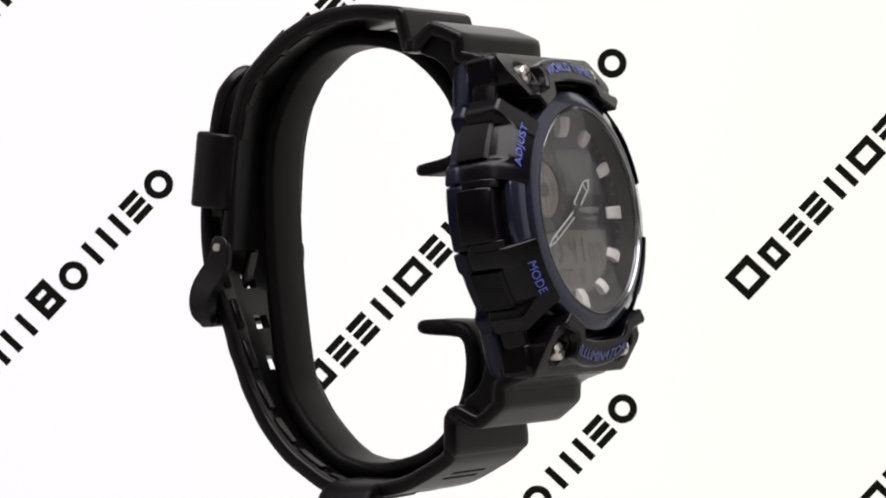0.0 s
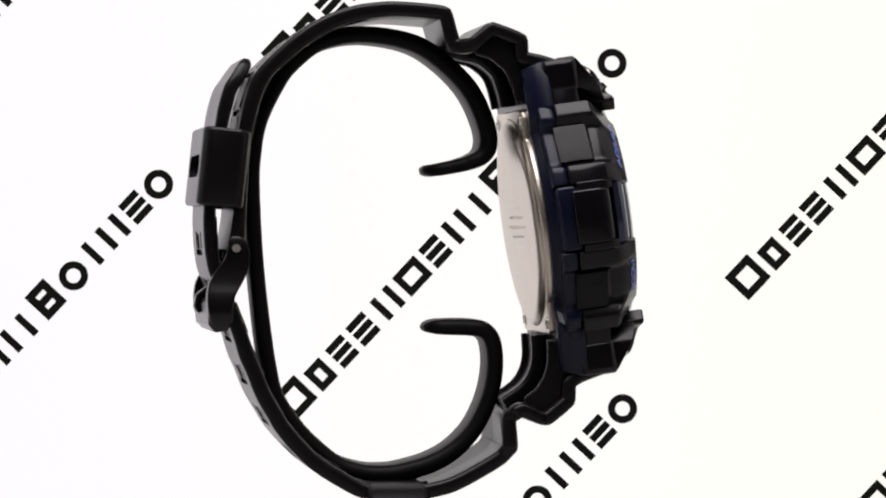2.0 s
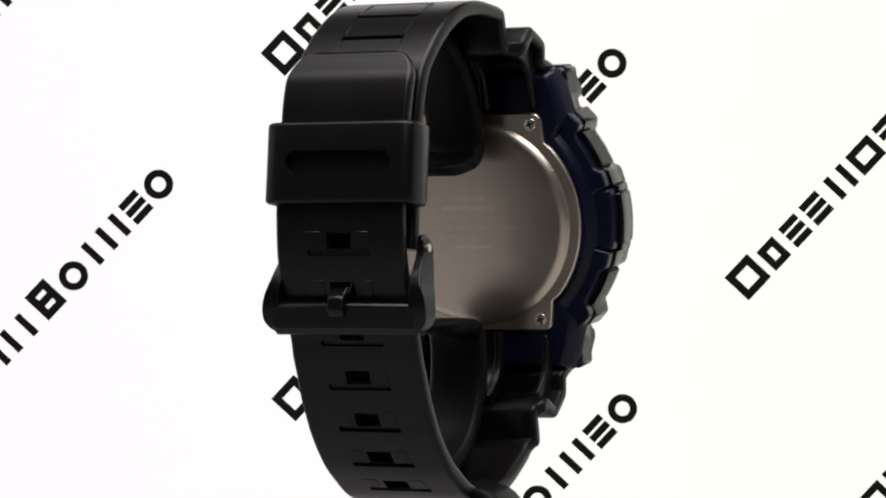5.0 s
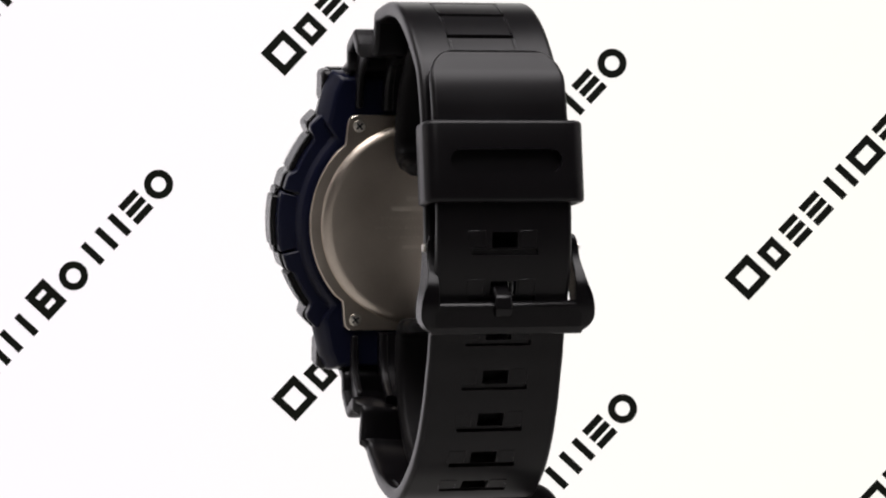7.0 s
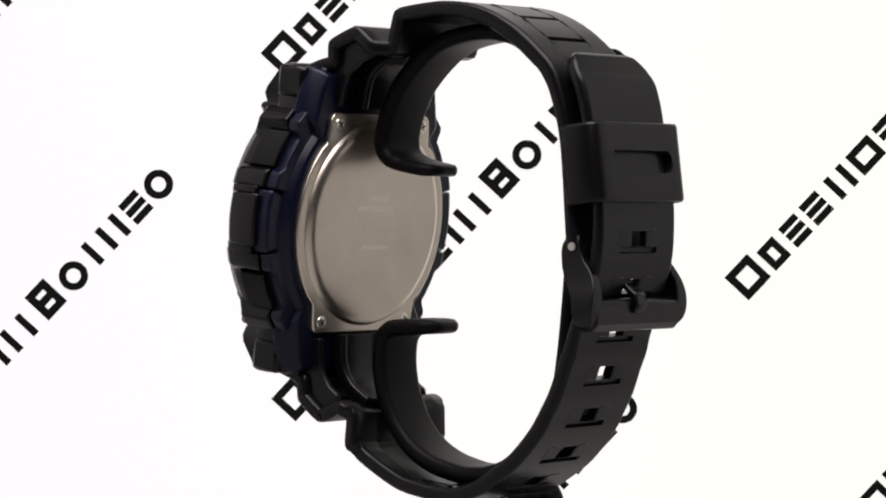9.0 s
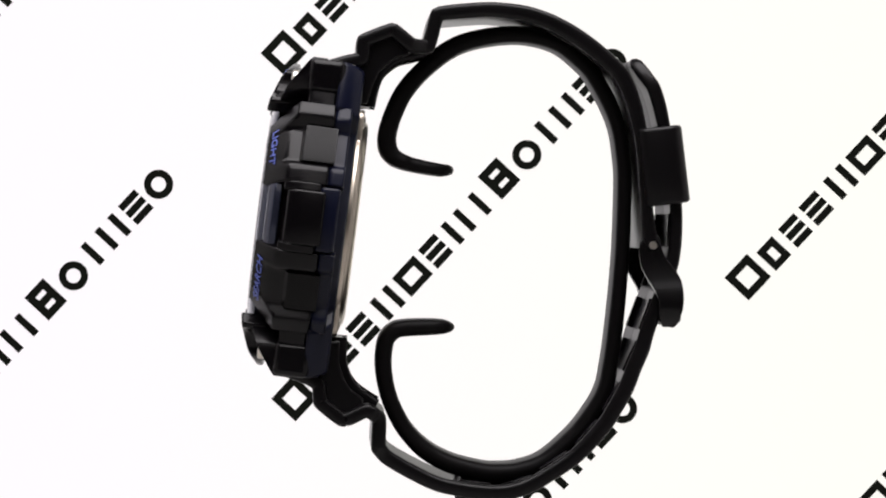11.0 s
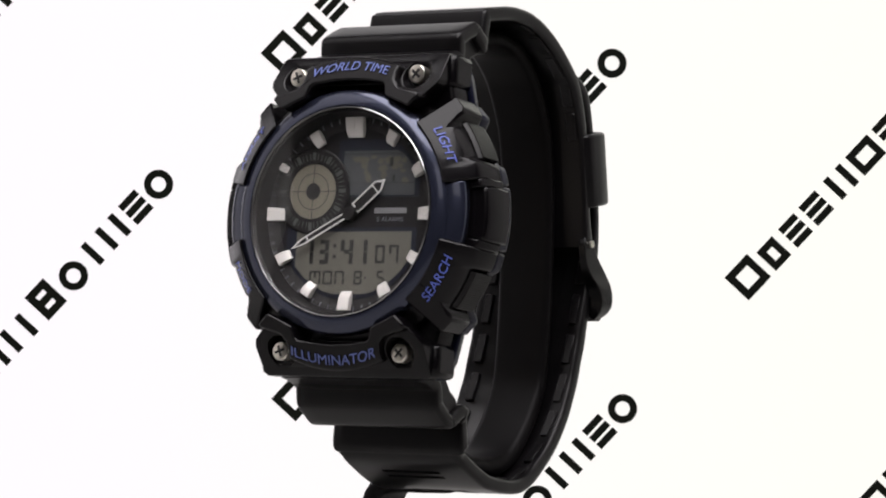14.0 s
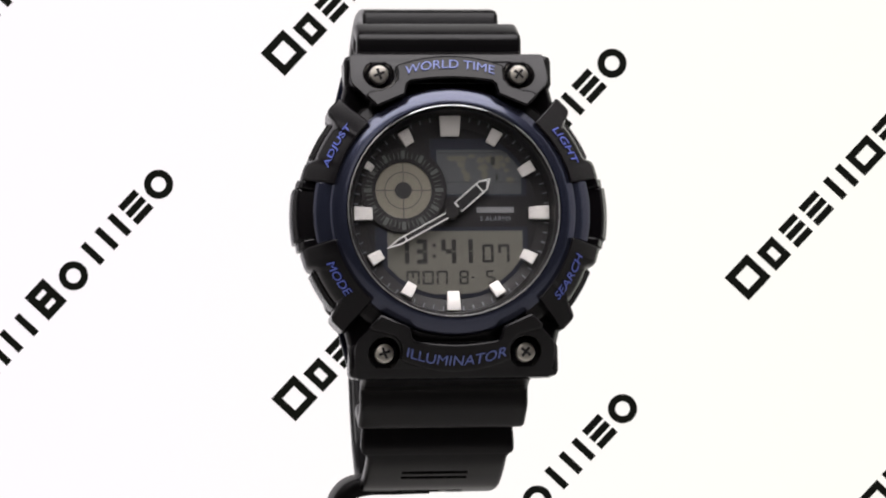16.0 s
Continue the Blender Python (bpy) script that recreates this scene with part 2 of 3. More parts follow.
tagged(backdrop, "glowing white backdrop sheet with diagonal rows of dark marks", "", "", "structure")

# plain marks in the place of the repeated shop name: frames, rings and pairs of bars along diagonal rows
PX = 0.13222                     # millimetres on the sheet
ROW_TURN = 46.7


def mark(bm, shape, x, y, w, h, t):
    """One plain mark with its lower left corner at x, y."""
    if shape == "ring":
        n = 28
        rows = []
        for i in range(n):
            c, s = math.cos(2 * math.pi * i / n), math.sin(2 * math.pi * i / n)
            rows.append([bm.verts.new((x + w / 2 + (w / 2 - d) * c, y + h / 2 + (h / 2 - d) * s, 0)) for d in (0, t)])
        for a, b in zip(rows, rows[1:] + rows[:1]):
            bm.faces.new((a[0], b[0], b[1], a[1]))
        return
    bars = {"frame": ((0, 0, t, h), (w - t, 0, w, h), (t, h - t, w - t, h), (t, 0, w - t, t)),
            "pair": ((0, 0, t, h), (w - t, 0, w, h)), "lines": ((0, 0, w, t), (0, h / 2 - t / 2, w, h / 2 + t / 2), (0, h - t, w, h)),
            "ladder": ((0, 0, t, h), (w - t, 0, w, h), (t, h - t, w - t, h), (t, h / 2 - t / 2, w - t, h / 2 + t / 2), (t, 0, w - t, t)),
            "post": ((w / 2 - t / 2, 0, w / 2 + t / 2, h),)}[shape]
    for a, b, c, d in bars:
        bm.faces.new([bm.verts.new((x + q[0], y + q[1], 0)) for q in ((a, b), (c, b), (c, d), (a, d))])


# shape, start and width of each mark along its row
MARKS = (("frame", 2, 58), ("frame", 73, 40), ("lines", 129, 40), ("lines", 182, 42), ("pair", 245, 44), ("frame", 303, 56), ("lines", 371, 41), ("pair", 429, 44), ("post", 484, 44),
         ("ladder", 538, 48), ("ring", 600, 52), ("post", 655, 46), ("pair", 708, 46), ("lines", 769, 42), ("ring", 821, 52))
for i, (sx, sy) in enumerate(((520, 746), (1323, 537), (-283, 955), (505, 135), (535, 1357), (1338, 1148), (-298, 344))):
    bm = bmesh.new()
    for k, (shape, start, w) in enumerate(MARKS):
        mark(bm, shape, start, -4 if shape == "ring" else 0, w, 59 if k in (0, 9) else 52 if shape == "ring" else 48, 14 if k in (0, 9) else 13)
    for v in bm.verts:
        x, y = v.co.x * PX, v.co.y * PX
        v.co = (x, 0, y)
    ob = part("marking", bm, PRINT, backdrop, "row of dark printed marks", smooth=False)
    dx, dy = (sx - 784) * PX + 1.42, (441 - sy) * PX - 5.35
    ob.matrix_local = pose(dx * MM, -0.0006, AXIS + dy * MM, 0, -ROW_TURN, 0)

# ---- the watch ----
watch = new("wristwatch")
watch.empty_display_size = 0.02
tagged(watch, "black resin wristwatch with blue bezel on a display holder", "watch")

# case body
outline = [(14.5, 24.3), (15.7, 21.8), (16.9, 17.2)]
outline += [(21.2 * math.cos(radians(a)), 21.2 * math.sin(radians(a))) for a in range(44, -45, -8)]
outline += [(16.9, -17.2), (15.7, -21.8), (14.5, -24.3), (-14.5, -24.3), (-15.7, -21.8), (-16.9, -17.2)]
outline += [(-21.2 * math.cos(radians(a)), 21.2 * math.sin(radians(a))) for a in range(-44, 45, 8)]
outline += [(-16.9, 17.2), (-15.7, 21.8), (-14.5, 24.3)]


def stacked(outline, rows):
    """Joins copies of an outline at several heights and scales; the strap ends keep most of their width."""
    bm = bmesh.new()
    levels = [[bm.verts.new((x * k, y * (k if abs(y) < 20 else k * 0.5 + 0.5), n)) for x, y in outline] for n, k in rows]
    for a, b in zip(levels, levels[1:]):
        for j in range(len(a)):
            bm.faces.new((a[j], a[(j + 1) % len(a)], b[(j + 1) % len(a)], b[j]))
    bm.faces.new(levels[0][::-1])
    bm.faces.new(levels[-1])
    return bm


case = part("case", stacked(outline, ((-10.8, 0.90), (-9.6, 0.95), (-8.0, 0.99), (-7.0, 0.99))), NAVY, watch, "dark navy resin case", CASE, bevel=0.35)
part("case_band", stacked(outline, ((-6.98, 0.955), (-3.4, 0.955), (-2.7, 0.93))), BLACK, watch, "black middle of the case", CASE, bevel=0.3)
part("bezel", lathe(bmesh.new(), [(15.85, -0.4), (15.85, 2.35), (16.05, 2.6), (16.25, 2.6), (18.0, 1.95), (18.4, 1.45), (18.5, -0.5)], 96), BEZEL, watch, "dark metallic blue bezel ring", CASE)
part("case_top", lathe(bmesh.new(), [(18.2, -6.6), (18.2, -0.1), (20.0, -0.7), (20.5, -1.4), (20.5, -6.6)], 72), GLOSSY, watch, "black recess round the bezel", CASE)
for side in (0, 180):
    part("bezel_wing", sector(bmesh.new(), 18.2, 20.7, side - 13.0, side + 13.0, -0.6, 1.6, 8, 0.6, 1.2, slope=0.3), BEZEL, watch, "dark metallic blue side of the bezel", CASE, bevel=0.15)
# added ring: metal stands in for light caught in the glass edge
part("rim", lathe(bmesh.new(), [(15.6, 1.0), (15.6, 2.6), (15.68, 2.72), (15.8, 2.62), (15.8, 1.0)], 96), EDGE_GLINT, watch, "thin bright metal ring in place of the glass edge's glint", CASE)

# dial
dial = part("dial", disc(bmesh.new(), 15.6, -2.2, -1.6, steps=72), DIAL, watch, "black dial with displays", CASE)
part("chapter_ring", lathe(bmesh.new(), [(12.9, -1.59), (15.58, -0.65), (15.58, -1.59)], 96), DIAL, watch, "sloping black minute ring", CASE)
part("flange", lathe(bmesh.new(), [(15.6, 1.75), (15.6, -1.6), (14.6, -1.6), (15.2, 1.7)], 72), DIAL, watch, "", CASE)
crystal = part("crystal", lathe(bmesh.new(), [(0.02, 1.75), (15.5, 1.75), (15.5, 2.45), (0.02, 2.65)], 96), GLASS, watch, "clear flat mineral glass", CASE)
crystal.visible_shadow = False


def lens_shape(x0, x1, y0, y1, r):
    """A rectangle cut by a circle round the dial's centre, in small steps."""
    pts = []
    for i in range(13):
        x = x0 + (x1 - x0) * i / 12
        pts.append((x, max(y0, -math.sqrt(max(r * r - x * x, 0.01)))))
    for i in range(13):
        x = x1 + (x0 - x1) * i / 12
        pts.append((x, min(y1, math.sqrt(max(r * r - x * x, 0.01)))))
    return pts


def on_dial(name, bm, mat, label="", at=None, bevel=0.0):
    return part(name, bm, mat, dial, label, at, bevel)


on_dial("lcd_frame", prism(bmesh.new(), lens_shape(-11.4, 11.4, -12.6, -2.0, 13.0), -1.6, -1.5), DIAL_BLUE)
on_dial("time_display", prism(bmesh.new(), lens_shape(-9.6, 10.6, -12.0, -2.6, 12.4), -1.55, -1.42), LCD, "grey-green liquid crystal time display")
on_dial("map_frame", prism(bmesh.new(), lens_shape(-3.0, 11.4, 2.6, 11.3, 13.0), -1.6, -1.5), DIAL_BLUE)
on_dial("map_display", prism(bmesh.new(), lens_shape(-2.0, 10.6, 2.9, 9.6, 12.4), -1.55, -1.44), LCD_DARK, "slate liquid crystal world map display")
rng = random.Random(4)
for cx, cy, sx, sy in ((0.4, 8.3, 0.8, 0.5), (1.5, 8.2, 0.9, 0.6), (1.7, 7.2, 0.7, 0.5), (2.0, 6.3, 0.45, 0.5), (2.5, 5.4, 0.5, 0.7), (3.2, 8.6, 0.5, 0.35), (4.5, 8.0, 0.6, 0.5), (4.9, 6.9, 0.8, 0.6), (5.1, 5.8, 0.5, 0.7),
                       (5.9, 8.1, 0.8, 0.6), (7.2, 8.2, 0.9, 0.5), (7.0, 7.2, 0.6, 0.5), (8.0, 7.3, 0.4, 0.4), (8.4, 6.5, 0.5, 0.25), (8.8, 5.0, 0.7, 0.45), (8.6, 8.1, 0.5, 0.4)):
    bm = bmesh.new()
    prism(bm, [(cx + sx * rng.uniform(0.6, 1.3) * math.cos(a * math.pi / 9), cy + sy * rng.uniform(0.6, 1.3) * math.sin(a * math.pi / 9)) for a in range(18)], -1.44, -1.41)
    on_dial("land", bm, LCD_LAND)
bm = bmesh.new()
for x0, x1, y0, y1 in ((-2.0, 10.6, 4.65, 4.75), (-2.0, 9.0, 9.05, 9.15), (6.1, 6.7, 7.2, 8.5), (6.75, 7.1, 4.9, 5.9)):
    box(bm, x0, x1, y0, y1, -1.43, -1.4)
on_dial("map_line", bm, SEGMENT)

# small round display at ten o'clock
SUB = mm(-7.1, 3.5, 0)
on_dial("subdial_ring", lathe(bmesh.new(), [(4.2, -1.5), (4.2, -1.15), (4.6, -1.05), (6.3, -1.05), (6.5, -1.2), (6.5, -1.6)], 56), DIAL, "black ring with ticks", SUB)
on_dial("subdial_display", disc(bmesh.new(), 4.2, -1.5, -1.35), BEIGE, "beige round display with crosshair", SUB)
bm = bmesh.new()
disc(bm, 1.25, -1.35, -1.3)
box(bm, -4.1, 4.1, -0.05, 0.05, -1.35, -1.31)
box(bm, -0.05, 0.05, -4.1, 4.1, -1.35, -1.31)
for r in (2.7,):
    lathe(bm, [(r, -1.35), (r, -1.31), (r + 0.1, -1.31), (r + 0.1, -1.35)], 40)
on_dial("crosshair", bm, SEGMENT, "", SUB)
for i in range(48):
    wide = i % 4 == 0
    on_dial("tick", box(bmesh.new(), 4.75, 5.95 if wide else 5.7, -0.3 if wide else -0.07, 0.3 if wide else 0.07, -1.06, -1.02), TICK, "", SUB @ mm(0, 0, 0, 0, 0, i * 7.5))

# minute track and hour blocks
for i in range(60):
    if i % 5:
        on_dial("minute_mark", box(bmesh.new(), 14.0, 14.7, -0.07, 0.07, -1.3, -0.93), INK_GREY, "", mm(0, 0, 0, 0, 0, i * 6))
for i in range(12):
    big = i % 3 == 0
    w, l = (1.6, 1.5) if i == 3 else (1.05, 1.5) if big else (0.9, 1.1)
    r = 13.1
    if i == 5:
        w, l, r = 0.6, 0.7, 14.0
    bm = bmesh.new()
    ridge = r - 0.25 * l
    rows = [[bm.verts.new((x, y * k, z)) for x, z, k in ((r - l, -1.6, 0.85), (r - l, -1.15, 0.85), (ridge, -0.5, 0.92), (r + l, -0.3, 1.0), (r + l, -1.6, 1.0))] for y in (-w, w)]
    for k in range(5):
        bm.faces.new((rows[0][k], rows[0][(k + 1) % 5], rows[1][(k + 1) % 5], rows[1][k]))
    bm.faces.new(rows[0])
    bm.faces.new(rows[1][::-1])
    if i == 3:
        box(bm, ridge, r + l, -0.07, 0.07, -0.6, -0.28)
    on_dial("hour_mark", box(bmesh.new(), 14.85, 15.15, -w, w, -1.2, -0.76), INK_GREY, "", mm(0, 0, 0, 0, 0, i * 30))
    on_dial("hour_block", bm, SILVER, "faceted silver hour block", mm(0, 0, 0, 0, 0, i * 30), 0.12)

# hands, outlined in white
def hand(length, width, tail, turn, z, name):
    bm = bmesh.new()
    w = width / 2
    outer = [(tail, -w), (length * 0.80, -w), (length, 0), (length * 0.80, w), (tail, w)]
    inner = [(tail + 0.25, -w + 0.2), (length * 0.79, -w + 0.2), (length - 0.7, 0), (length * 0.79, w - 0.2), (tail + 0.25, w - 0.2)]
    rows = [[bm.verts.new((x, y, h)) for x, y in pts] for h, pts in ((z, outer), (z + 0.15, outer), (z + 0.15, inner), (z, inner))]
    for a, b in zip(rows, rows[1:] + rows[:1]):
        for j in range(5):
            bm.faces.new((a[j], a[(j + 1) % 5], b[(j + 1) % 5], b[j]))
    box(bm, length * 0.70, length * 0.70 + 0.2, -w, w, z, z + 0.15)
    ob = on_dial(name, bm, INK_WHITE, "white outlined hand", mm(0, 0, 0, 0, 0, turn))
    bm = bmesh.new()
    prism(bm, [(-2.2, -w * 0.55), (length * 0.78, -w * 0.6), (length * 0.9, 0), (length * 0.78, w * 0.6), (-2.2, w * 0.55)], z - 0.02, z + 0.06)
    part("hand_core", bm, DIAL, ob, "")


hand(7.9, 1.85, 1.2, 41, -0.75, "hour_hand")
hand(11.2, 1.0, 0.6, 208.5, -0.45, "minute_hand")
on_dial("hand_hub", disc(bmesh.new(), 1.0, -1.5, -0.2), DIAL, "black hub", None, 0.1)
on_dial("lettering", writing("5 ALARMS", 0.65, 4.6, 0.04), INK_GREY, "", mm(6.6, -0.75, -1.6))
on_dial("maker_mark", box(bmesh.new(), -2.8, 2.8, -0.42, 0.42, 0, 0.04), MARK_GREY, "plain light bar", mm(6.6, 0.55, -1.6))

# digits of the display, each of straight segments
SEG = {"0": "abcdef", "1": "bc", "3": "abcdg", "4": "fgbc", "5": "afgcd", "7": "abcf", "8": "abcdefg", "M": "abcefi", "O": "abcdef", "N": "abcef", "-": "g"}


def digit(char, h, w, t):
    bm = bmesh.new()
    g = 0.06
    bars = {"a": (t, w - t, h - t, h), "d": (t, w - t, 0, t), "g": (t, w - t, h / 2 - t / 2, h / 2 + t / 2), "f": (0, t, h / 2 + g, h - g), "b": (w - t, w, h / 2 + g, h - g),
            "e": (0, t, g, h / 2 - g), "c": (w - t, w, g, h / 2 - g), "i": (w / 2 - t / 2, w / 2 + t / 2, h / 2, h - t)}
    for s in SEG[char]:
        x0, x1, y0, y1 = bars[s]
        box(bm, x0, x1, y0, y1, 0, 0.03)
    return bm


for char, x, y, h, w, t in (("1", -8.3, -7.5, 3.7, 1.9, 0.66), ("3", -5.9, -7.5, 3.7, 2.2, 0.66), ("4", -1.6, -7.5, 3.7, 2.2, 0.66), ("1", 1.2, -7.5, 3.7, 1.9, 0.66),
                            ("0", 4.5, -7.4, 2.8, 1.7, 0.42), ("7", 6.9, -7.4, 2.8, 1.7, 0.42),
                            ("M", -6.9, -10.6, 2.1, 2.0, 0.32), ("O", -4.5, -10.6, 2.1, 1.7, 0.32), ("N", -2.4, -10.6, 2.1, 1.7, 0.32),
                            ("8", 1.0, -10.6, 2.1, 1.4, 0.32), ("-", 2.5, -10.6, 2.1, 1.0, 0.3), ("5", 5.0, -10.6, 2.1, 1.4, 0.32)):
    on_dial("digit", digit(char, h, w, t), SEGMENT, "", mm(x, y, -1.42))
for y in (-6.6, -5.0):
    on_dial("colon_dot", box(bmesh.new(), -2.9, -2.4, y, y + 0.5, -1.42, -1.39), SEGMENT)

# guards along the four diagonals, their buttons and the words on them
for word, a, length in (("ADJUST", 150, 8.8), ("LIGHT", 30, 7.4), ("MODE", 210, 6.6), ("SEARCH", 330, 9.0)):
    lo, hi = a - 17, a + 17
    up = a in (30, 150)
    out0, out1 = (2.1, 1.0) if a in (150, 330) else (1.0, 2.1)
    guard = part("guard", sector(bmesh.new(), 18.0, 21.9, lo, hi, -7.2, 2.6, 28, 0.7, 4.2, out0, out1, 0.72), BLACK, watch, "black resin button guard with blue word", CASE, bevel=0.3)
    part("case_rib", sector(bmesh.new(), 18.0, 21.7, lo + 0.2, hi - 0.2, -9.7, -7.15, 28, 0.5, 0.5, out0 - 0.1, out1 - 0.1), NAVY, guard, "navy rib of the case", bevel=0.3)
    bm = bmesh.new()
    sector(bm, 19.0, 22.6, lo + 9.2, hi - 9.2, -7.9, -2.6, 6, 0.5, 0.5)
    for k in range(18):
        b = lo + 9.6 + k * (34 - 19.2 - 0.5) / 17
        sector(bm, 22.5, 22.76, b, b + 0.5, -7.8, -3.1, 1)
    part("button", bm, GLOSSY, watch, "ribbed black push button", CASE)
    bm = writing(word, 1.12, length * 0.84, 0.06, 0.15)
    flip = 1 if up else -1
    for v in bm.verts:
        r, t = 19.9 + v.co.y * flip, v.co.x / 20.0 * -flip
        v.co = (r * math.cos(radians(a) + t), r * math.sin(radians(a) + t), 2.78 - 0.72 * (r - 18.0) + v.co.z)
    part("lettering", bm, INK_BLUE, guard, "blue printed word")

for side in (0, 180):
    bumper = part("side_bumper", sector(bmesh.new(), 19.8, 23.8, side - 10.0, side + 10.0, -7.3, -1.2, 8, 0.8, 1.9, slope=0.12), BLACK, watch, "black resin side bumper", CASE, bevel=0.3)
    part("case_rib", sector(bmesh.new(), 18.5, 22.9, side - 12.4, side + 12.4, -9.4, -6.45, 8), NAVY, bumper, "navy rib of the case", bevel=0.4)
    for b in (-13.2, 10.0):
        part("bumper_rib", sector(bmesh.new(), 19.8, 23.4, side + b, side + b + 3.2, -6.4, -0.9, 2, 0.9, 1.7), BLACK, bumper, bevel=0.2)



def screw(parent, x, y, z, r, tilt, name="screw"):
    bm = lathe(bmesh.new(), [(0.02, -1.8), (r, -1.8), (r, 0.0), (r * 0.9, 0.18), (r * 0.55, 0.28), (0.02, 0.3)], 28)
    ob = part(name, bm, SCREW, parent, "bright cross-head screw", mm(x, y, z))
    bm = bmesh.new()
    box(bm, -r * 0.62, r * 0.62, -r * 0.14, r * 0.14, 0.2, 0.31)
    box(bm, -r * 0.14, r * 0.14, -r * 0.62, r * 0.62, 0.2, 0.312)
    part("cross_slot", bm, DIAL, ob, "", mm(0, 0, 0, 0, 0, tilt))
    return ob


def holed_plate(outline, holes, r, low, top, sink):
    """An outline extruded up to a sloping top, with round blind holes sunk into it."""
    bm = bmesh.new()
    rim = [bm.verts.new((x, y, top(x, y))) for x, y in outline]
    foot = [bm.verts.new((x, y, low)) for x, y in outline]
    edges = []
    n = len(rim)
    for i in range(n):
        edges.append(bm.edges.new((rim[i], rim[(i + 1) % n])))
        bm.faces.new((rim[i], rim[(i + 1) % n], foot[(i + 1) % n], foot[i]))
    bm.faces.new(foot)
    for hx, hy in holes:
        ring = [(hx + r * math.cos(radians(a)), hy + r * math.sin(radians(a))) for a in range(0, 360, 15)]
        a = [bm.verts.new((x, y, top(x, y))) for x, y in ring]
        b = [bm.verts.new((hx + (x - hx) * 0.9, hy + (y - hy) * 0.9, top(hx, hy) - sink)) for x, y in ring]
        for i in range(24):
            edges.append(bm.edges.new((a[i], a[(i + 1) % 24])))
            bm.faces.new((a[i], a[(i + 1) % 24], b[(i + 1) % 24], b[i]))
        bm.faces.new(b)
    bmesh.ops.triangle_fill(bm, use_beauty=True, use_dissolve=False, edges=edges)
    return bm


# guards over the strap ends
for sign, word, length in ((1, "WORLD TIME", 13.4), (-1, "ILLUMINATOR", 14.8)):
    half = [(14.3, 24.4), (14.7, 23.9), (14.9, 20.2), (14.6, 19.2), (11.7, 16.2), (11.0, 15.9), (7.4, 17.7), (6.4, 19.3)]
    plate = lambda x, y: 2.2 - 0.22 * (abs(y) - 15.4) - 0.036 * (abs(y) - 15.4) ** 2
    lift = lambda x, y: 3.4 - 0.1 * (abs(y) - 15.4) - 0.034 * (abs(y) - 15.4) ** 2
    shape = [(-x, y) for x, y in half] + half[::-1]
    guard = part("end_guard", holed_plate([(x, y * sign) for x, y in shape], [(x, sign * 20.85) for x in (-10.5, 10.5)], 2.35, -5.0, plate, 1.5), BLACK, watch, "black resin strap-end guard with blue words", CASE, bevel=0.35)
    leg = [(8.0, 21.0), (8.1, 19.7), (9.0, 18.6), (10.6, 18.1), (12.4, 17.7), (12.9, 17.1), (11.2, 15.4), (6.9, 17.3), (6.5, 18.9), (6.0, 19.35)]
    arch = [(-8.2 + 16.4 * k / 12, 22.0 + 1.7 * (1 - (k / 6 - 1) ** 2)) for k in range(13)]
    inner = [(3.0, 19.75), (0.0, 19.9), (-3.0, 19.75)]
    shape = arch + leg + inner + [(-x, y) for x, y in leg[::-1]]
    bridge = part("bridge", prism(bmesh.new(), [(x, y * sign) for x, y in shape], -0.8, lift), BLACK, guard, "raised arch", bevel=0.35)
    bm = writing(word, 1.4, length, 0.06, 0.12)
    for v in bm.verts:
        y = v.co.y + sign * (22.2 - v.co.x ** 2 / 42.0)
        v.co = (v.co.x, y, lift(0, y) + 0.05 + v.co.z)
    part("lettering", bm, INK_PALE, guard, "blue printed words")
    for x in (-10.5, 10.5):
        screw(guard, x, sign * 20.85, -0.05, 1.4, 20 if x < 0 else 50)
    for side in (-1, 1):
        bm = bmesh.new()
        box(bm, min(side * 13.6, side * 15.5), max(side * 13.6, side * 15.8), min(sign * 19.0, sign * 24.2), max(sign * 19.0, sign * 24.2), -7.9, -2.4)
        part("corner_block", bm, BLACK, guard, bevel=0.85)
    bm = box(bmesh.new(), -12.6, 12.6, min(sign * 18.1, sign * 24.2), max(sign * 18.1, sign * 24.2), -9.6, -4.0)
    part("strap_lug", bm, BLACK, guard, "", bevel=0.5)

# steel back
outline = []
for sx, sy in ((1, 1), (-1, 1), (-1, -1), (1, -1)):
    pts = [(18.1 * math.cos(radians(k * 5)), 18.1 * math.sin(radians(k * 5))) for k in range(9)] + [(12.6, 12.6), (12.3, 15.8), (12.1, 16.7), (11.5, 17.25), (10.7, 17.4), (6.0, 17.4), (0.0, 17.4)]
    pts = pts if sx * sy > 0 else pts[::-1]
    outline += [(x * sx, y * sy) for x, y in pts[:-1]]
back = part("back_plate", prism(bmesh.new(), outline, -11.55, -10.6), STEEL, watch, "brushed stainless steel back plate", CASE, bevel=0.25)
part("back_dome", lathe(bmesh.new(), [(0.02, -12.45), (14.6, -12.45), (15.2, -12.4), (15.75, -12.2), (16.15, -11.9), (16.35, -11.6), (16.4, -11.5), (0.02, -11.5)], 96), STEEL, back, "shallow raised steel centre")
for x in (-10.4, 10.4):
    for y in (-15.6, 15.6):
        ob = screw(back, x, y, -11.5, 1.05, 30 + x)
        ob.matrix_local = mm(x, y, -11.5, 180)
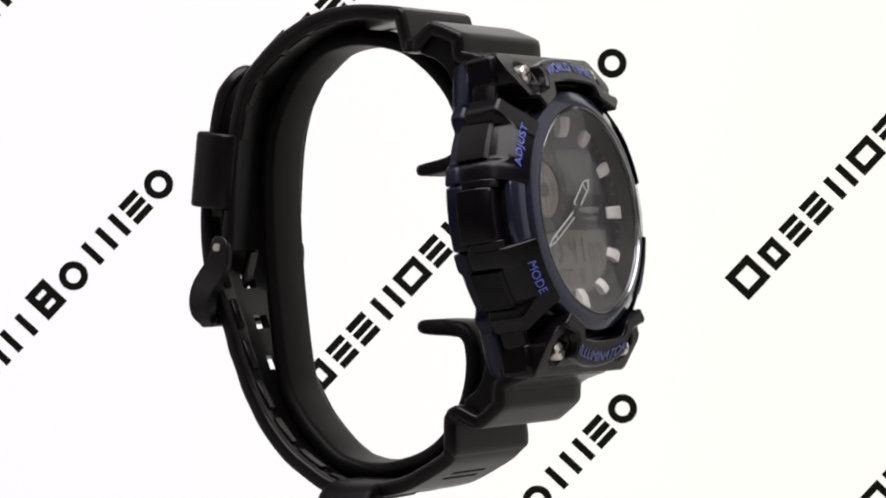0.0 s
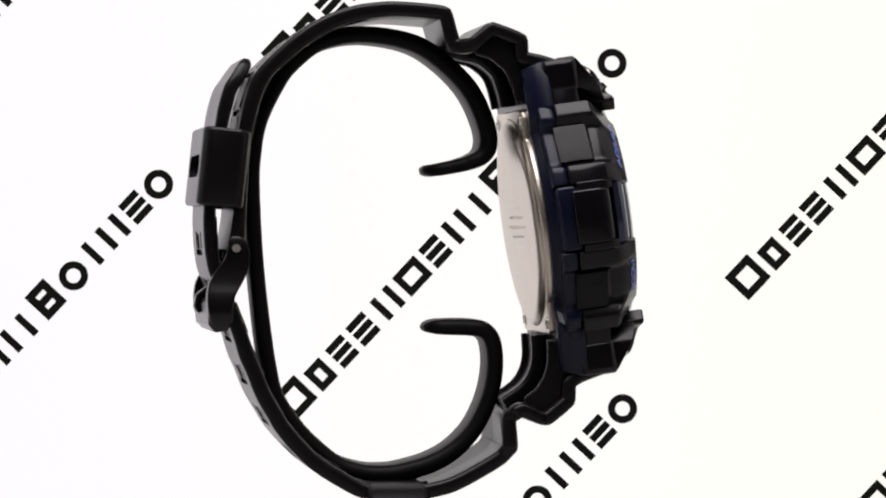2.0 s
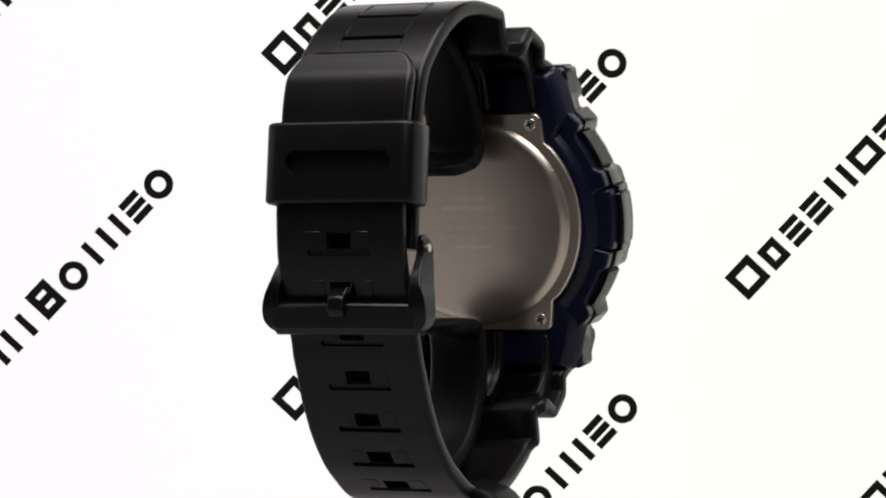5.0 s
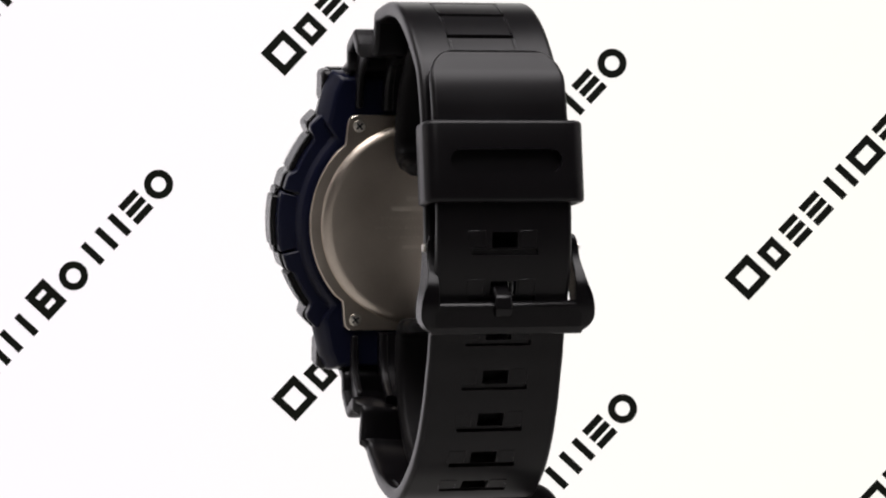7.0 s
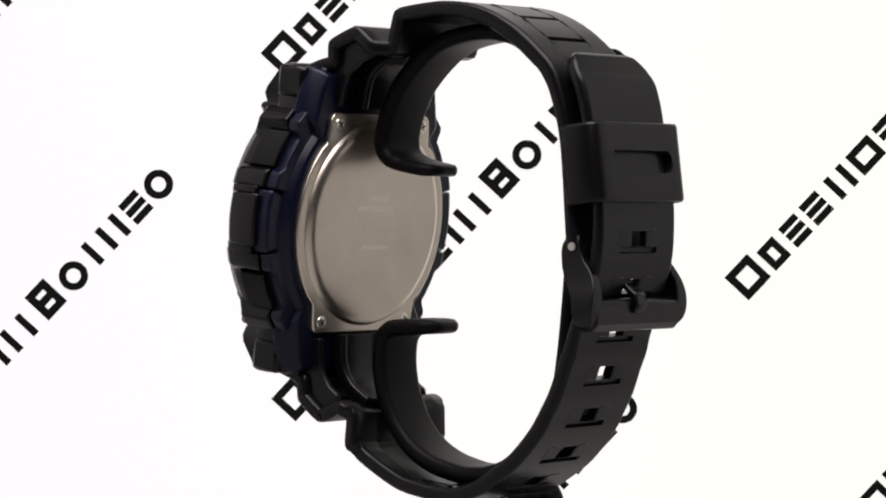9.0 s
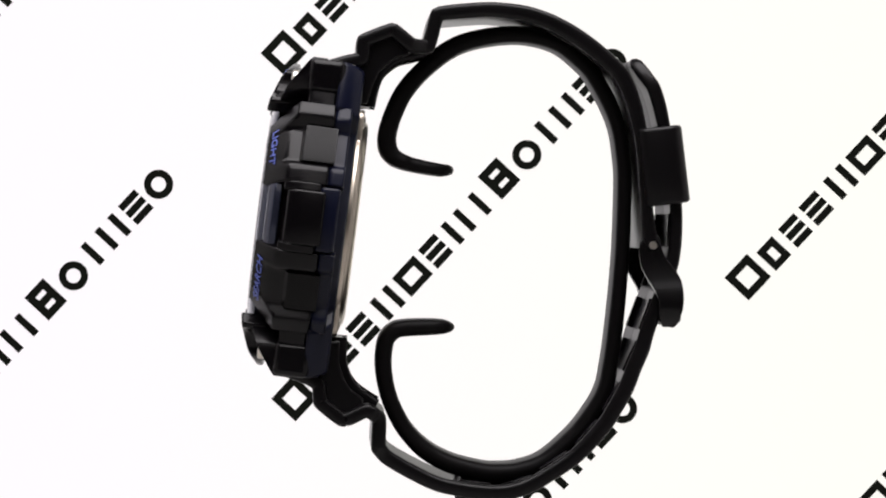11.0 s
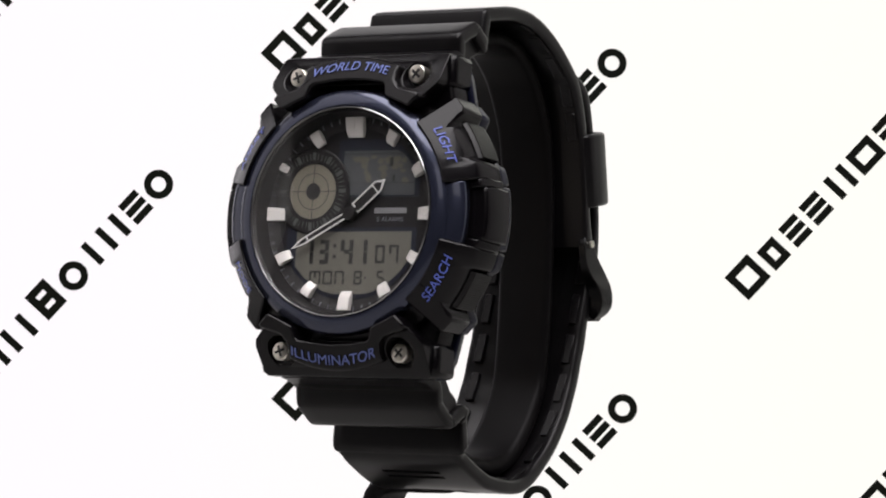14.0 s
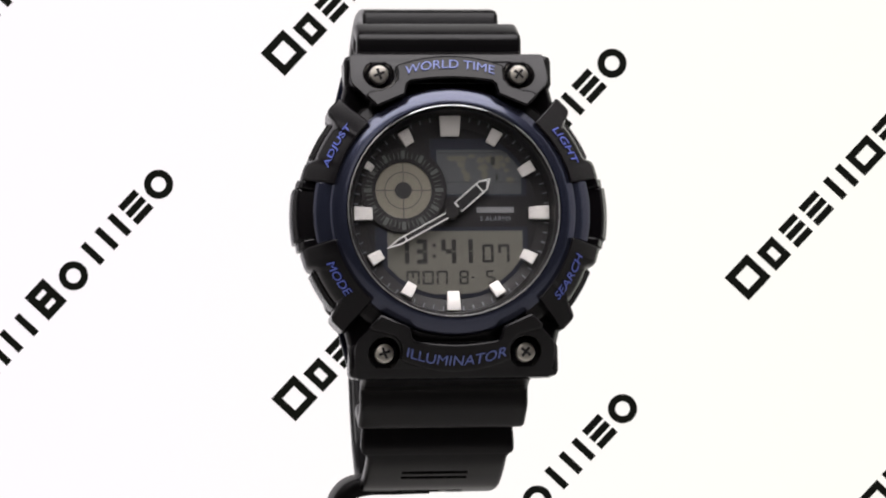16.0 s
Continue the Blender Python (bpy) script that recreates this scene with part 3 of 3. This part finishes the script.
for i, (w, h, x) in enumerate(((5.2, 0.75, 0), (9.0, 0.8, -0.6), (13.5, 0.55, 0), (15.5, 0.55, 0), (11.5, 0.55, 0), (6.5, 0.55, 0))):
    words = {2: "STAINLESS STEEL BACK", 3: "WATER RESISTANT 10BAR", 4: "JAPAN MOVEMENT"}
    bm = writing(words[i], h, w, 0.02) if i in words else box(bmesh.new(), -w / 2, w / 2, -h / 2, h / 2, 0, 0.02)
    ob = part("engraving", bm, ENGRAVED, back, "fine etched line of letters")
    ob.matrix_local = mm(-x, 4.0 - i * 1.55, -12.45, 0, 180, 0)

# ---- strap, buckle and keeper ----
UPPER = folded([(-18.3, 22.9, 2.2), (-14.2, 24.1, 2.2), (-11.5, 24.7, 2.2), (-11.4, 27.4, 2.2), (-6.9, 29.1, 2.2), (-3.9, 26.6, 2.3), (-1.4, 26.6, 2.2), (0.0, 31.6, 2.2)], 0.45, [
         (3.0, 31.95, 2.3), (7.6, 32.25, 2.3), (11.0, 32.0, 2.4), (14.4, 31.4, 2.4), (18.3, 29.85, 2.5), (22.4, 27.3, 2.5), (26.5, 23.7, 2.4), (28.3, 21.4, 2.4), (29.7, 17.6, 2.3),
         (30.7, 13.0, 2.1), (31.2, 7.9, 2.0), (31.6, 1.0, 2.0), (32.2, -4.4, 2.6)])
LOWER = folded([(-23.4, -22.8, 2.2), (-20.3, -23.9, 2.2), (-18.5, -25.0, 2.2), (-18.35, -27.8, 2.2), (-15.0, -30.5, 2.2), (-14.0, -30.3, 2.2), (-11.2, -29.0, 2.2), (-9.3, -30.3, 2.2), (-9.5, -34.9, 2.3)], 0.45, [
         (-7.6, -36.8, 2.3), (-2.0, -39.9, 2.3), (1.4, -41.05, 2.3), (6.6, -41.9, 2.3), (10.5, -41.9, 2.4), (13.8, -40.9, 2.4), (17.0, -39.1, 2.4), (20.3, -36.9, 2.4), (22.8, -34.5, 2.4),
         (25.2, -31.6, 2.4), (26.7, -29.1, 2.4), (28.3, -26.2, 2.4), (29.65, -22.75, 2.4), (30.75, -20.2, 2.4), (31.6, -17.4, 2.3), (33.4, -12.6, 2.2), (35.1, -8.1, 2.2), (35.75, -5.6, 2.1), (36.1, -2.3, 2.0),
         (36.15, 2.0, 1.9), (35.5, 8.0, 1.9), (34.25, 14.8, 2.0), (33.75, 17.2, 2.1), (32.9, 20.0, 2.1), (32.0, 21.4, 2.1), (31.2, 22.6, 2.1), (30.7, 23.4, 2.0), (30.4, 23.95, 1.9), (30.2, 24.4, 1.5), (30.1, 24.75, 0.9)])
CX = -0.9


def strap_half(y, z):
    k = min(max((y + 4.5) / 3.5, 0), 1)
    k = k * k * (3 - 2 * k)
    base = 12.6 - 2.0 * k
    return base


def lower_half(y, z):
    k = min(max((y + 10.2) / 1.5, 0), 1)
    base = 12.7 - 1.9 * k - 0.6 * min(max((y - 5) / 25, 0), 1)
    if z > 0 and y > 28:
        base -= 5.2 * (1 - math.sqrt(1 - min(max((z - 19.9) / 5.2, 0), 0.999) ** 2))
    return base


def turned(bm):
    """The closed side of the strap stands slightly askew on the holder."""
    for v in bm.verts:
        k = min(max((v.co.y - 18) / 14, 0), 1)
        v.co.y += 0.023 * (v.co.x + 12) * k * k * (3 - 2 * k)
    return bm


up_rows, lo_rows = strip_frames(UPPER, 5), strip_frames(LOWER, 5)
upper = part("strap_upper", turned(band(bmesh.new(), up_rows, strap_half, centre=CX, grooves=[up_rows[-1][5] - 21 - k * 6.0 for k in range(5)], outer=0)), STRAP, watch, "black resin strap half with buckle")
first = min(lo_rows, key=lambda r: abs(r[1] + 22.9) + abs(r[0] - 29.5))[5]
holes = [first + 6.95 * k for k in range(-5, 4)]
lower = part("strap_lower", turned(band(bmesh.new(), lo_rows, lower_half, holes, 2.0, 2.3, CX - 0.35, [h - 1.65 for h in holes] + [holes[0] - 8.6, holes[0] - 10.4], 1, sink=0.9)), STRAP, watch, "black resin strap half with square holes")

# concave tabs between the case and the folds of the strap
for rows, parent in (([(-11.2, 17.6, 1.6), (-10.4, 20.9, 1.6), (-9.3, 23.2, 1.6), (-6.9, 25.1, 1.6), (-4.5, 25.7, 1.5), (-2.3, 26.2, 1.4)], upper),
                     ([(-15.7, -18.0, 1.6), (-15.8, -21.7, 1.6), (-15.1, -24.3, 1.6), (-13.8, -26.2, 1.6), (-11.9, -27.6, 1.5), (-10.2, -28.6, 1.4)], lower)):
    frames = strip_frames(rows, 5)
    tab = part("strap_tab", band(bmesh.new(), frames, lambda y, z: 5.1, centre=0.7, edge_r=0.5), STRAP, parent, "concave black tab under the strap's fold")
    for x in (-4.0, 5.4):
        part("tab_rim", band(bmesh.new(), [(y + 0.5, z, ny, nz, t + 0.6, s) for y, z, ny, nz, t, s in frames], lambda y, z: 0.75, centre=x, edge_r=0.6), STRAP, tab)


# side walls that close the folds of the strap
for edge, parent in (([(-15.5, 23.6), (-12.7, 24.7), (-11.1, 27.4), (-7.0, 29.0), (-4.6, 27.2), (-4.4, 25.3), (-6.8, 24.5), (-8.9, 22.8), (-10.0, 20.6), (-10.8, 17.8), (-15.5, 17.8)], upper),
                     ([(-19.8, -24.6), (-18.4, -26.1), (-18.1, -27.6), (-15.0, -30.3), (-14.0, -30.1), (-11.6, -29.0), (-11.8, -27.2), (-13.6, -25.9), (-14.8, -24.1), (-15.4, -21.7), (-15.3, -18.4), (-19.8, -18.4)], lower)):
    for x in (-11.3, 10.2):
        part("strap_cheek", side_prism(bmesh.new(), edge, CX + x, CX + x + 1.1), STRAP, parent, "side wall of the strap's hollow end", bevel=0.3)


def strap_piece(name, rows, s, x0, x1, length, rise, parent, inward=False):
    """A small raised block on the outer or inner face of a strap."""
    y, z, ny, nz, t, _ = at_length(rows, s)
    side = 1 if ny * (y - 8) + nz * z > 0 else -1
    side = -side if inward else side
    turn = math.degrees(math.atan2(nz * side, ny * side))
    bm = box(bmesh.new(), x0, x1, -0.7, rise, -length / 2, length / 2)
    k = min(max((y - 18) / 14, 0), 1)
    y += 0.023 * ((x0 + x1) / 2 + CX + 12) * k * k * (3 - 2 * k)
    m = Matrix.Translation(Vector((CX, y + side * ny * t / 2, z + side * nz * t / 2)) * MM) @ Matrix.Rotation(radians(turn), 4, "X")
    return part(name, bm, STRAP, parent, "", m, bevel=0.12, segments=1)


for s in holes:
    for x0, x1 in ((-5.2, -2.5), (2.5, 5.2)):
        strap_piece("strap_pad", lo_rows, s + 0.2, x0, x1, 2.6, 0.08, lower)
    for x0, x1 in ((-8.9, -7.4), (7.4, 8.9)):
        strap_piece("edge_rib", lo_rows, s + 1.2, x0, x1, 5.0, 0.28, lower, True)
for k in range(5):
    s = up_rows[-1][5] - 21 - k * 6.0
    for x0, x1 in ((-5.2, -4.7), (4.7, 5.2)):
        strap_piece("strap_pad", up_rows, s + 3.0, x0, x1, 5.0, 0.08, upper)
    for x0, x1 in ((-9.7, -8.0), (8.0, 9.7)):
        strap_piece("edge_rib", up_rows, s + 1.2, x0, x1, 4.6, 0.28, upper, True)

def loop_points(x1, y0, y1, r, cut):
    """A rounded rectangle, anticlockwise from the front wall's middle part, with a break at +-cut on the front (high y) wall."""
    pts = [(cut, y1), (cut * 0.5, y1), (-cut * 0.5, y1), (-cut, y1)]
    for cx, cy, a0 in ((-x1 + r, y1 - r, 90), (-x1 + r, y0 + r, 180), (x1 - r, y0 + r, 270), (x1 - r, y1 - r, 0)):
        pts += [(cx + r * math.cos(radians(a0 + k * 22.5)), cy + r * math.sin(radians(a0 + k * 22.5))) for k in range(5)]
    return pts


bm = bmesh.new()
ROUND = [(0.6 * (1 - math.cos(radians(a))), 5.4 + 0.6 * math.sin(radians(a))) for a in (90, 60, 30, 0)]
LEVELS = [(i, -z) for i, z in ROUND] + [(0.0, -1.7), (0.0, 1.7)] + ROUND[::-1]
rings = [[[bm.verts.new((x, y, z)) for x, y in loop_points(12.05 - i, -7.2 + i, -i, 2.0 - i, 8.4)] for i, z in LEVELS],
         [[bm.verts.new((x, y, z)) for x, y in loop_points(11.0, -6.4, -1.0, 0.6, 8.4)] for i, z in LEVELS]]
n = len(rings[0][0])
for k in range(n):
    q = (k + 1) % n
    for row in range(9):
        if row == 4 and k < 3:
            for e in (4, 5):
                bm.faces.new((rings[0][e][k], rings[0][e][q], rings[1][e][q], rings[1][e][k]))
            continue
        for ring in rings:
            bm.faces.new((ring[row][k], ring[row][q], ring[row + 1][q], ring[row + 1][k]))
    for e in (0, 9):
        bm.faces.new((rings[0][e][k], rings[0][e][q], rings[1][e][q], rings[1][e][k]))
for k in (0, 3):
    bm.faces.new((rings[0][4][k], rings[0][5][k], rings[1][5][k], rings[1][4][k]))
for sx in (-1, 1):
    for sz in (-1, 1):
        arc = [(8.4, 1.7)] + [(6.7 + 1.7 * math.sin(radians(a)), 1.7 * math.cos(radians(a))) for a in range(0, 91, 15)]
        pair = [[bm.verts.new((sx * x, y, sz * z)) for x, z in arc] for y in (-0.98, -0.004)]
        for q in pair:
            bm.faces.new(q)
        for k in range(len(arc)):
            bm.faces.new((pair[0][k], pair[0][(k + 1) % len(arc)], pair[1][(k + 1) % len(arc)], pair[1][k]))
keeper = part("keeper", bm, STRAP, watch, "black resin keeper loop with a slot", mm(CX - 0.5, 37.9, 8.5, 6.4, 0, 1.3))

BX = -1.8
# rows of height, inner and outer depth, outer half width
ARM = ((-2.2, 31.9, 33.0, 11.0), (-2.9, 31.0, 33.5, 11.3), (-4.2, 30.4, 33.7, 11.5), (-5.9, 30.4, 34.3, 11.6), (-7.6, 30.7, 35.6, 11.8), (-9.4, 31.6, 36.6, 12.2), (-11.1, 32.6, 36.9, 12.8), (-12.9, 33.1, 36.9, 13.1),
       (-14.6, 33.1, 36.6, 13.0), (-15.8, 33.4, 36.1, 12.2), (-16.7, 33.9, 35.2, 11.0))
ARM = [tuple(q) for q in spline(ARM, 3)]
buckle = part("buckle", turned(side_prism(bmesh.new(), [(36.92, -12.37), (35.94, -11.78), (34.57, -12.18), (33.78, -14.63), (34.27, -16.5), (35.55, -16.89), (36.63, -15.71)], BX - 11.5, BX + 11.5)), GLOSSY, watch, "glossy black buckle frame", bevel=0.4)
for side in (-1, 1):
    bm = bmesh.new()
    rings = [[bm.verts.new((BX + side * x, y, z)) for x, y in ((10.3, y0), (xo, y0), (xo, y1), (10.3, y1))] for z, y0, y1, xo in ARM]
    for a, b in zip(rings, rings[1:]):
        for k in range(4):
            bm.faces.new((a[k], a[(k + 1) % 4], b[(k + 1) % 4], b[k]))
    bm.faces.new(rings[0])
    bm.faces.new(rings[-1])
    arm = part("buckle_arm", turned(bm), GLOSSY, buckle, "", bevel=0.45)
    part("buckle_pin", disc(bmesh.new(), 0.62, 0, 0.3, steps=20), SCREW, arm, "bright steel pin end", Matrix.Translation(Vector((BX + side * 11.55, 32.4 + 0.023 * (BX + side * 11.55 + 12), -4.1)) * MM) @ Matrix.Rotation(radians(90 * side), 4, "Y"))
part("tongue", turned(side_prism(bmesh.new(), [(33.98, -4.12), (35.35, -9.62), (37.51, -11.19), (37.91, -13.16), (37.12, -14.34), (36.63, -13.36), (36.53, -11.78), (34.57, -10.02), (33.19, -4.71)], CX - 1.3, CX + 1.3)), GLOSSY, buckle, "", bevel=0.3)

# ---- the display holder ----
holder = new("watch_holder")
holder.empty_display_size = 0.02
tagged(holder, "black rubber-coated C-shaped display holder inside the strap", "display stand")
RING = [(2.62, 7.7, 0.3), (2.45, 7.71, 1.0), (2.1, 7.72, 1.4), (1.5, 7.74, 1.75), (0.3, 7.8, 1.95), (-2.5, 8.3, 2.1), (-4.8, 8.9, 2.3), (-6.6, 9.75, 2.6), (-7.6, 11.2, 2.9), (-7.65, 13.6, 2.9), (-6.5, 17.1, 2.9), (-4.7, 20.4, 2.9), (-1.75, 23.6, 2.8),
        (2.2, 26.6, 2.8), (6.1, 28.05, 2.7), (11.3, 28.75, 2.6), (15.6, 28.4, 2.6), (19.5, 27.0, 2.6), (23.4, 23.7, 2.6), (25.3, 20.9, 2.5), (27.2, 17.1, 2.4), (28.3, 13.8, 2.3), (28.85, 10.1, 2.3), (29.1, 6.4, 2.3), (28.9, -0.8, 2.3),
        (28.45, -8.0, 2.3), (27.65, -16.0, 2.4), (26.75, -22.4, 2.4), (25.7, -27.1, 2.6), (22.95, -31.6, 2.8), (20.2, -34.6, 2.8), (16.3, -37.8, 2.9), (12.4, -39.1, 2.9), (9.4, -39.35, 2.9), (6.6, -39.15, 2.9), (1.8, -37.9, 2.9),
        (-2.05, -35.8, 2.8), (-5.0, -32.8, 2.6), (-6.9, -29.45, 2.6), (-8.05, -26.1, 2.6), (-8.55, -22.2, 2.6), (-8.1, -18.7, 2.6), (-6.7, -17.1, 2.6), (-4.9, -16.75, 2.6), (-2.3, -16.65, 2.55), (0.3, -16.62, 2.3), (1.2, -16.64, 2.0),
        (1.85, -16.67, 1.6), (2.3, -16.69, 1.1), (2.6, -16.7, 0.3)]


def ring_half(y, z):
    if -4.5 < y < 5 and -18.8 < z < 9.5:
        return 4.5 - 3.9 * (1 - math.sqrt(1 - min(max((y + 1.0) / 3.7, 0), 0.998) ** 2))
    return 4.8


ring = part("ring", band(bmesh.new(), strip_frames(RING, 5), ring_half, centre=0.1, edge_r=1.35), RUBBER, holder, "")
LEG = [(-1.0, -41.6, 3.0), (-6.0, -41.7, 3.0), (-11.0, -41.8, 3.0), (-14.0, -43.0, 3.0), (-15.4, -46.5, 3.0), (-15.4, -55.0, 3.0), (-15.4, -80.0, 3.0), (-15.4, -110.0, 3.0)]
ob = part("leg", band(bmesh.new(), strip_frames(LEG, 5), lambda y, z: 4.9, edge_r=1.2), RUBBER, holder, "", Matrix.Translation((0, 0.0080, 0)) @ Matrix.Rotation(radians(-90), 4, "Z"))


# how far the turntable runs ahead of an even turn, in degrees, every half second
AHEAD = (-0.34, 0.36, 0.6, 0.35, -0.4, -0.2, 0.45, 0.45, 0.3, -0.3, -0.4, -0.4, -0.4, -0.2, -0.7, -0.75, -0.2, -0.2, -0.45,
         -0.1, 0.3, 0.6, 0.9, 0.95, 0.04, -0.3, 0.31, 1.0, 0.64, -0.48, -0.78, -0.38, -0.21)


def motions():
    rows = [(0.5 * i, pose(0, 0, AXIS + 0.00096, 0, 0, 6.9 + SPIN * (0.5 * i - 16.0) + d)) for i, d in enumerate(AHEAD)]
    walk(watch, rows)
    walk(holder, rows)


motions()
